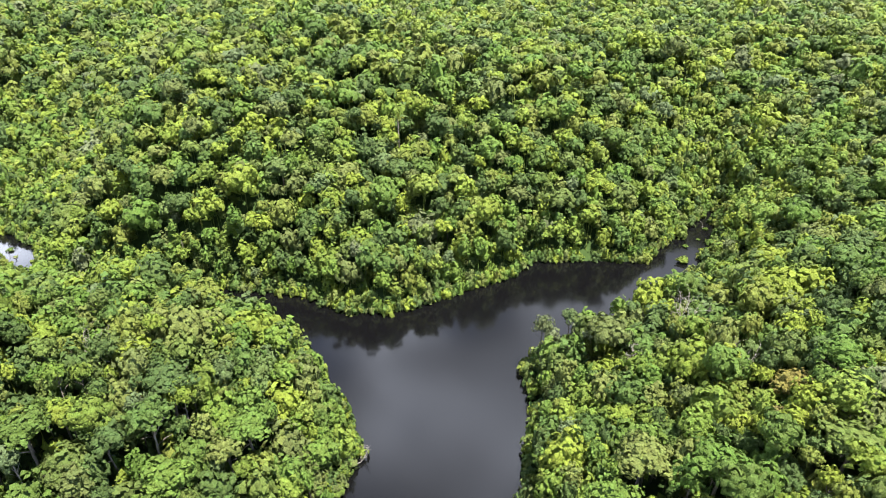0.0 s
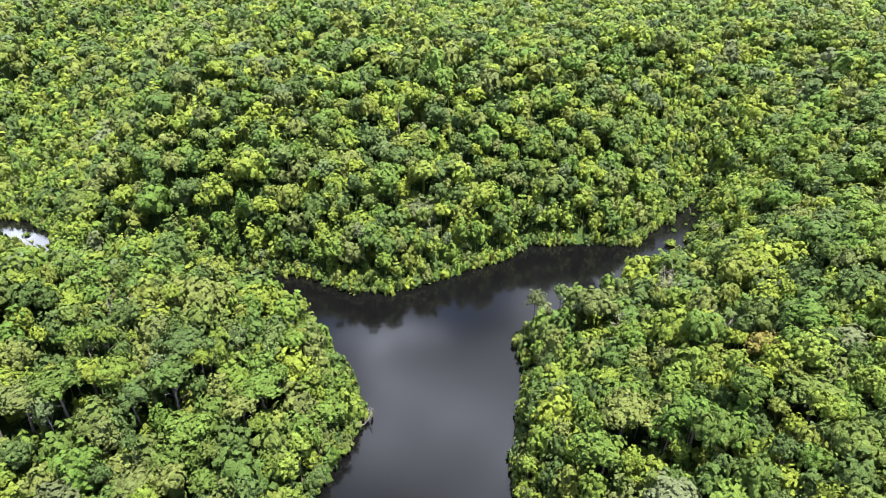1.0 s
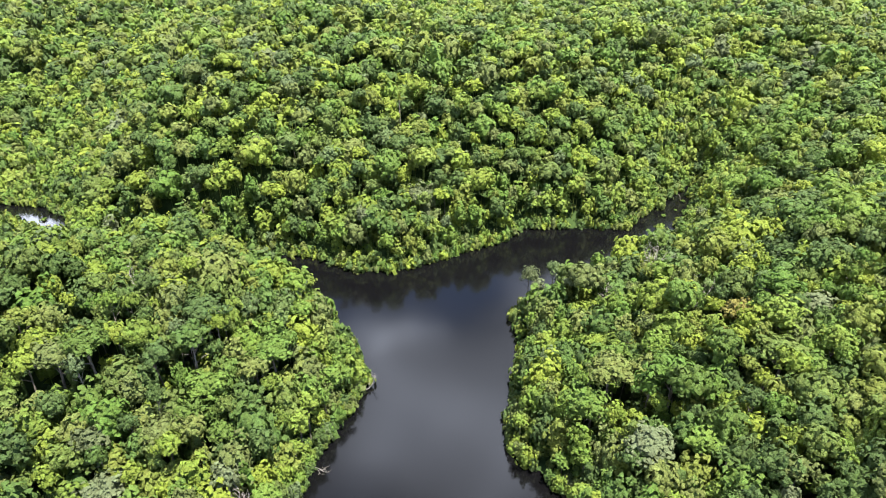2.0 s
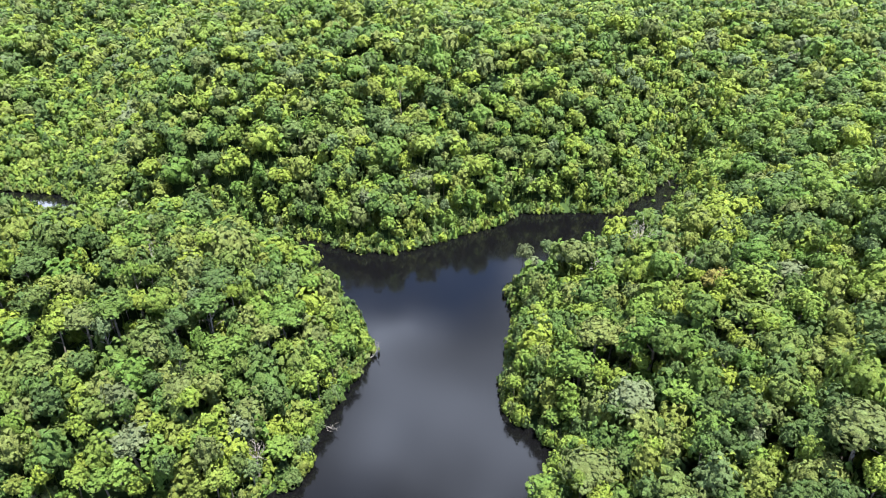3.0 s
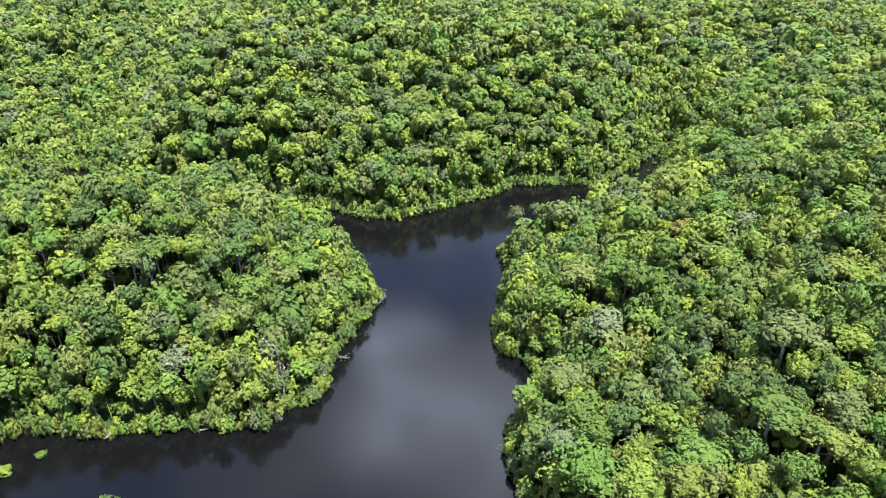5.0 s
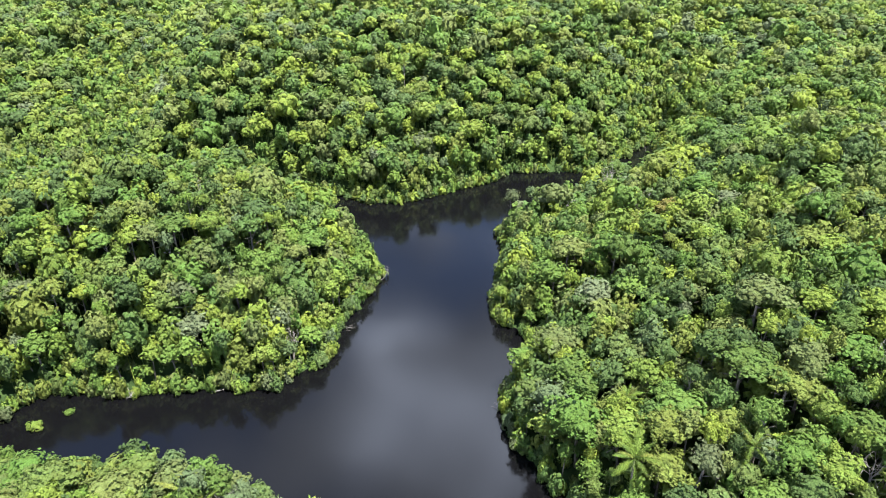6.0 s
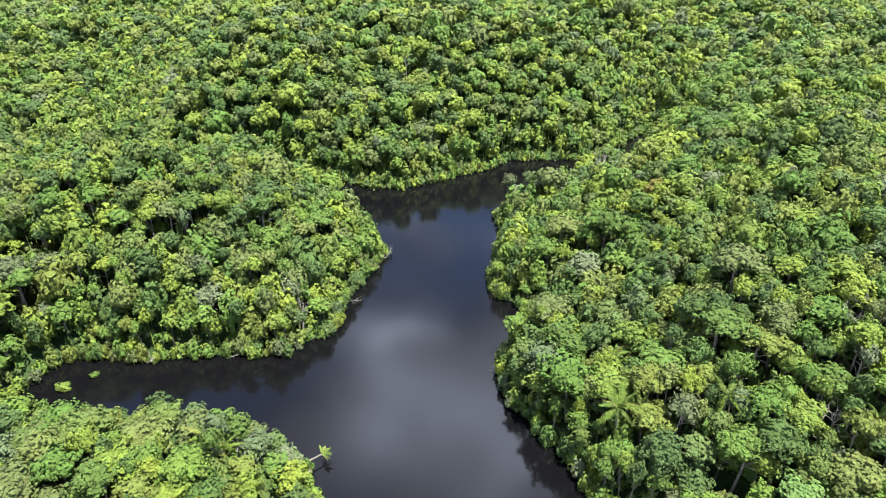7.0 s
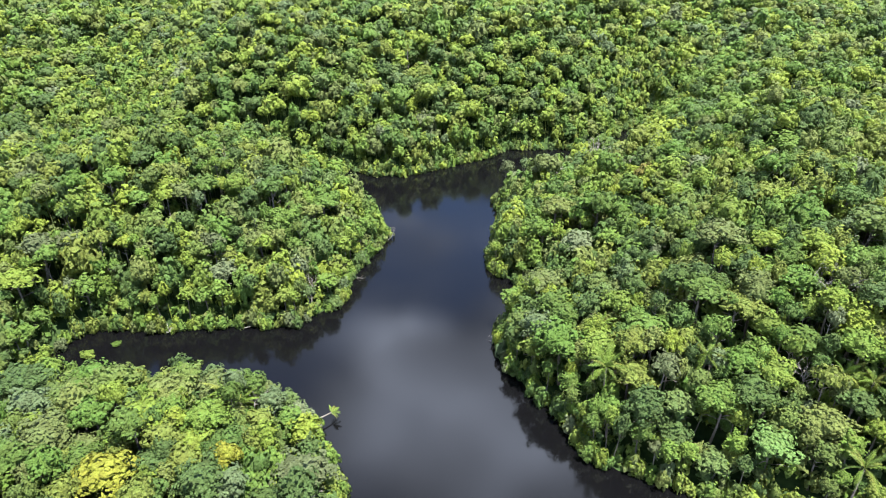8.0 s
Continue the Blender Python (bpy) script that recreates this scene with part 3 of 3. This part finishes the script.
def shore_shrubs():
    rng = np.random.default_rng(77)
    stock = [shrub_pattern(SHAPES[i], m, 40 + n) for n, (i, m) in enumerate(((2, M_GREEN), (6, M_LIME), (0, M_GREEN), (2, M_LIME), (5, M_GREEN), (4, M_PALE)))]
    spots = []
    for bank in (NORTH_BANK, EAST_BANK, NEAR_BANK, WEST_BANK):
        for x, y in along_shore(bank, 1.15):
            x, y = x + rng.normal(0, 0.9), y + rng.normal(0, 0.9)
            if 62 < y < 400 and abs(x) < 0.62 * y + 48 and shore_gap(np.array(x), np.array(y)) > -0.9:
                spots.append((x, y))
    spots.sort(key=lambda p: p[1])
    whole, far = spots[:300], spots[300:]
    for n, (x, y) in enumerate(whole):
        r = rng.uniform(1.1, 2.6)
        place = Matrix.LocRotScale((x, y, -0.15), Euler((0, 0, rng.uniform(0, 6.28))), (r, r, r * rng.uniform(0.9, 2.0)))
        if n < len(stock):
            stock[n].matrix_basis = place
        else:
            copy_thing(stock[rng.integers(len(stock))], place).scale = place.to_scale()
    verts, tris, smooth, tint, start = [], [], [], [], 0
    far += [(x + rng.normal(0, 1.6), y + abs(rng.normal(1.5, 1.2))) for x, y in far if y > 235]
    for x, y in far:
        v, t, s = SMALL[rng.integers(len(SMALL))]
        r = rng.uniform(1.2, 2.7)
        a = rng.uniform(0, 6.28)
        p = np.stack([v[:, 0] * math.cos(a) - v[:, 1] * math.sin(a), v[:, 0] * math.sin(a) + v[:, 1] * math.cos(a), v[:, 2] * rng.uniform(1, 1.7)], 1) * r + (x, y, 0.55 * r)
        verts.append(p), tris.append(t + start), smooth.append(s), tint.append(np.full(len(p), rng.uniform()))
        start += len(p)
    me = mesh_of("riverside_shrubs", np.concatenate(verts), np.concatenate(tris), M_GREEN, np.concatenate(smooth), np.concatenate(tint))
    tagged(new("riverside_shrubs", me), "bright green shrubs crowding the far water's edge", "shrubs", kind="stuff")


shore_shrubs()


# ---- trees that stand out ----
LOOKS = {"gold": ("golden_tree", "broad golden-yellow flowering tree in green canopy", M_GOLD, 1), "rust": ("rusty_tree", "tree with orange-tinged leaves above green canopy", M_RUST, 0),
         "beige": ("silvery_tree", "silvery beige-leaved tree in dense forest", M_PALE, 5), "light": ("layered_tree", "large light-green tree with layered boughs", M_LIGHT, 7)}
for n, (x, y, top, r, kind) in enumerate(MARKED):
    name, label, mat, shape = LOOKS[kind]
    tree = tree_pattern(name, label, "tree", "", SHAPES[shape], mat, 60 + n, None, 2.4 if r > 4 else 1.5)
    base = float(land(np.array(x), np.array(y), shore_gap(np.array(x), np.array(y))))
    s = r / 3.0
    up = max(0.6 * s, min((top - base) / 15.0, s))
    tree.matrix_basis = Matrix.LocRotScale((x, y, top - 15.0 * up), Euler((0, 0, n * 1.7)), (s, s, up))


# ---- palms ----
def frond_mesh(length, droop, seed):
    """A feather leaf along +x: an arched rib with pairs of leaflets."""
    rng = np.random.default_rng(seed)
    rib = []
    for i in range(9):
        f = i / 8
        rib.append((length * (f - 0.12 * droop * f * f), 0, length * (0.34 * f - (0.30 + 0.42 * droop) * f * f)))
    pieces = [tube(rib, [0.07 - 0.0065 * i for i in range(9)], 4)]
    verts, tris = [], []
    for i in range(22):
        f = 0.14 + 0.85 * i / 21
        k = min(int(f * 8), 7)
        p = np.array(rib[k]) + (np.array(rib[k + 1]) - np.array(rib[k])) * (f * 8 - k)
        reach = length * 0.17 * math.sin(math.pi * (0.12 + 0.80 * f)) * rng.uniform(0.85, 1.1)
        for side in (-1, 1):
            tip = p + np.array([reach * 0.45, side * reach, -reach * rng.uniform(0.25, 0.6)])
            n = len(verts)
            verts += [p + (-0.06, 0, 0), p + (0.12, 0, 0), p * 0.45 + tip * 0.55 + (0.13, 0, 0.06), tip]
            tris += [(n, n + 1, n + 2), (n, n + 2, n + 3)]
    v, t = joined(pieces + [(np.array(verts), np.array(tris))])
    return mesh_of("frond", v, t, M_PALM)


def palm_trunk(height):
    v, t = tube([(0, 0, -3), (0, 0, 0), (0.2, 0.1, height * 0.5), (0, 0, height)], [0.24, 0.22, 0.17, 0.20], 7)
    return mesh_of("trunk", v, t, M_BARK, np.ones(len(t), bool))


FRONDS = [frond_mesh(5.6, 0.35, 1), frond_mesh(5.4, 0.75, 2), frond_mesh(5.0, 1.15, 3)]


def palm(x, y, top, size, n):
    base = float(land(np.array(x), np.array(y), shore_gap(np.array(x), np.array(y))))
    tree = tagged(new("palm_tree"), "tall feather palm with arching fronds above canopy", "palm", "palms in the forest")
    tree.location = (x, y, base)
    high = top - base - 0.8
    child("trunk", palm_trunk(high), tree)
    rng = np.random.default_rng(300 + n)
    for k in range(13):
        f = k / 12
        leaf = child("frond", FRONDS[0 if f < 0.4 else 1 if f < 0.75 else 2], tree)
        lift = 62 - 70 * f + rng.normal(0, 6)
        s = size * 0.92 * rng.uniform(0.8, 1.15)
        leaf.matrix_basis = Matrix.Translation((0, 0, high)) @ pose(0, 0, 0, 0, 0, k * 137.5 + rng.normal(0, 10)) @ pose(0, 0, 0, rng.normal(0, 12), -lift, 0) @ Matrix.Diagonal((s, s, s, 1))
    return tree


for n, (x, y, top, size) in enumerate(PALMS):
    palm(x, y, top, size, n)


# ---- bare trees ----
def limb(rng, start, way, length, radius, depth):
    """A crooked bare limb with its twigs."""
    p, d, path = Vector(start), Vector(way).normalized(), [Vector(start)]
    for _ in range(4):
        d = (d + Vector(rng.normal(0, 0.16, 3)) + Vector((0, 0, 0.06))).normalized()
        p = p + d * length / 4
        path.append(p.copy())
    pieces = [tube(path, [radius, radius * 0.85, radius * 0.65, radius * 0.45, radius * 0.2], 5)]
    if depth:
        for k in range(4):
            at = path[1 + k % 4]
            away = (d + Vector(rng.normal(0, 0.8, 3))).normalized()
            pieces += limb(rng, at, away, length * rng.uniform(0.35, 0.55), radius * 0.5, depth - 1)
    return pieces


def bare_tree(x, y, top, reach, n):
    rng = np.random.default_rng(500 + n)
    base = float(land(np.array(x), np.array(y), shore_gap(np.array(x), np.array(y))))
    high = top - base
    tree = tagged(new("bare_tree"), "bleached bare-branched tree among leafy crowns", "tree", "bare trees in the forest")
    tree.location = (x, y, base)
    fork = max(high - reach, high * 0.35)
    v, t = tube([(0, 0, -1), (0.2, 0, fork * 0.5), (0, 0.2, fork)], [0.34, 0.26, 0.20], 7)
    trunk = child("trunk", mesh_of("trunk", v, t, M_BLEACHED, np.ones(len(t), bool)), tree)
    for k in range(6):
        a = k * 1.05 + rng.uniform(-0.3, 0.3)
        v, t = joined(limb(rng, (0, 0.2, fork * rng.uniform(0.85, 0.99)), (math.cos(a) * 0.65, math.sin(a) * 0.65, 1), (high - fork) * rng.uniform(0.8, 1.1), 0.10, 2))
        child("limb", mesh_of("limb", v, t, M_BLEACHED, np.ones(len(t), bool)), trunk)


for n, (x, y, top, reach) in enumerate(BARE):
    bare_tree(x, y, top, reach, n)


# ---- at the water: fallen palm, snags, flooded shrubs ----
def fallen_palm():
    thing = tagged(new("fallen_palm"), "fallen palm trunk with leafy tip over the water", "fallen palm")
    thing.location = (-31.5, 111.6, 1.6)
    v, t = tube([(-2.5, -2.0, 0.6), (0, 0, 0.9), (2.8, 1.8, 0.5), (5.2, 3.9, 0.3)], [0.30, 0.27, 0.22, 0.16], 8)
    child("trunk", mesh_of("trunk", v, t, M_BARK, np.ones(len(t), bool)), thing)
    rng = np.random.default_rng(8)
    for k in range(9):
        leaf = child("frond", FRONDS[k % 2], thing)
        leaf.matrix_basis = Matrix.Translation((5.1, 3.8, 0.3)) @ pose(0, 0, 0, 0, 0, 36 + (k - 4) * 17 + rng.normal(0, 5)) @ pose(0, 0, 0, rng.normal(0, 30), -4 - 5 * (k % 3), 0) @ Matrix.Diagonal((0.46, 0.46, 0.46, 1))
    v, t = joined(limb(rng, (0.2, -2.0, -1.2), (0.9, 0.5, 0.1), 4.2, 0.34, 1))
    child("stump", mesh_of("stump", v, t, M_BLEACHED, np.ones(len(t), bool)), thing, "bleached broken stump")


def snag(label, x, y, way, length, seed):
    rng = np.random.default_rng(seed)
    v, t = joined(limb(rng, (0, 0, -0.2), way, length, 0.13, 2))
    ob = tagged(new("driftwood_branch", mesh_of("driftwood_branch", v, t, M_BLEACHED, np.ones(len(t), bool))), label, "branch")
    ob.location = (x, y, 0.15)


fallen_palm()
snag("pale dead branch reaching out over dark water", 17.5, 145.0, (-1, -0.1, 0.25), 3.6, 1)
snag("bare twiggy branch leaning over the water", -21, 206, (1, 0.15, 0.45), 4.6, 2)
snag("bare twiggy branch trailing in the water", -29.5, 180, (1, -0.3, 0.3), 4.0, 3)
snag("tangle of grey drowned branches by the bank", -79, 150.5, (0.4, -1, 0.5), 4.0, 4)
snag("tangle of grey drowned branches by the bank", -77, 150.8, (-0.5, -1, 0.4), 3.6, 5)
snag("tangle of grey drowned branches by the bank", -60, 152, (0.6, -0.8, 0.4), 3.2, 6)
snag("pale drowned branch by the bank", -106.5, 131, (1, 0.1, 0.3), 4.5, 9)
snag("drowned branch standing in a shallow inlet", 100, 327, (-0.3, -0.3, 1), 2.6, 7)
snag("drowned branches standing in a shallow pool", -157, 299, (0.2, -0.3, 1), 4.0, 8)


def flooded_shrubs():
    stock = [shrub_pattern(SHAPES[i], m, 90 + i) for i, m in ((1, M_LIME), (3, M_LIME))]
    for n, (x, y, r) in enumerate(((-97.5, 138.5, 2.3), (-92, 143.6, 1.5), (90.5, 320.7, 1.8), (88, 311, 1.3), (94.6, 316.6, 0.9), (100.3, 325, 1.3), (95.9, 308.4, 1.7), (83.3, 299.5, 2.6), (70.5, 301.5, 3.1), (74.5, 309, 2.9), (79.5, 314, 2.5), (66, 301.5, 2.2), (91.7, 301.4, 2.2),
                                   (-158, 300, 0.9), (-163, 305, 1.5), (-150, 297, 1.1), (-156, 308.5, 0.9), (-146, 291, 1.5))):
        place = Matrix.LocRotScale((x, y, -0.2), Euler((0, 0, n * 2.1)), (r, r, r * 0.75))
        if n < 2:
            ob = stock[n]
            ob.matrix_basis = place
        else:
            ob = copy_thing(stock[n % 2], place)
            ob.scale = place.to_scale()
        tagged(ob, "yellow-green shrub standing flooded in dark water", "shrub", "flooded shrubs")


flooded_shrubs()
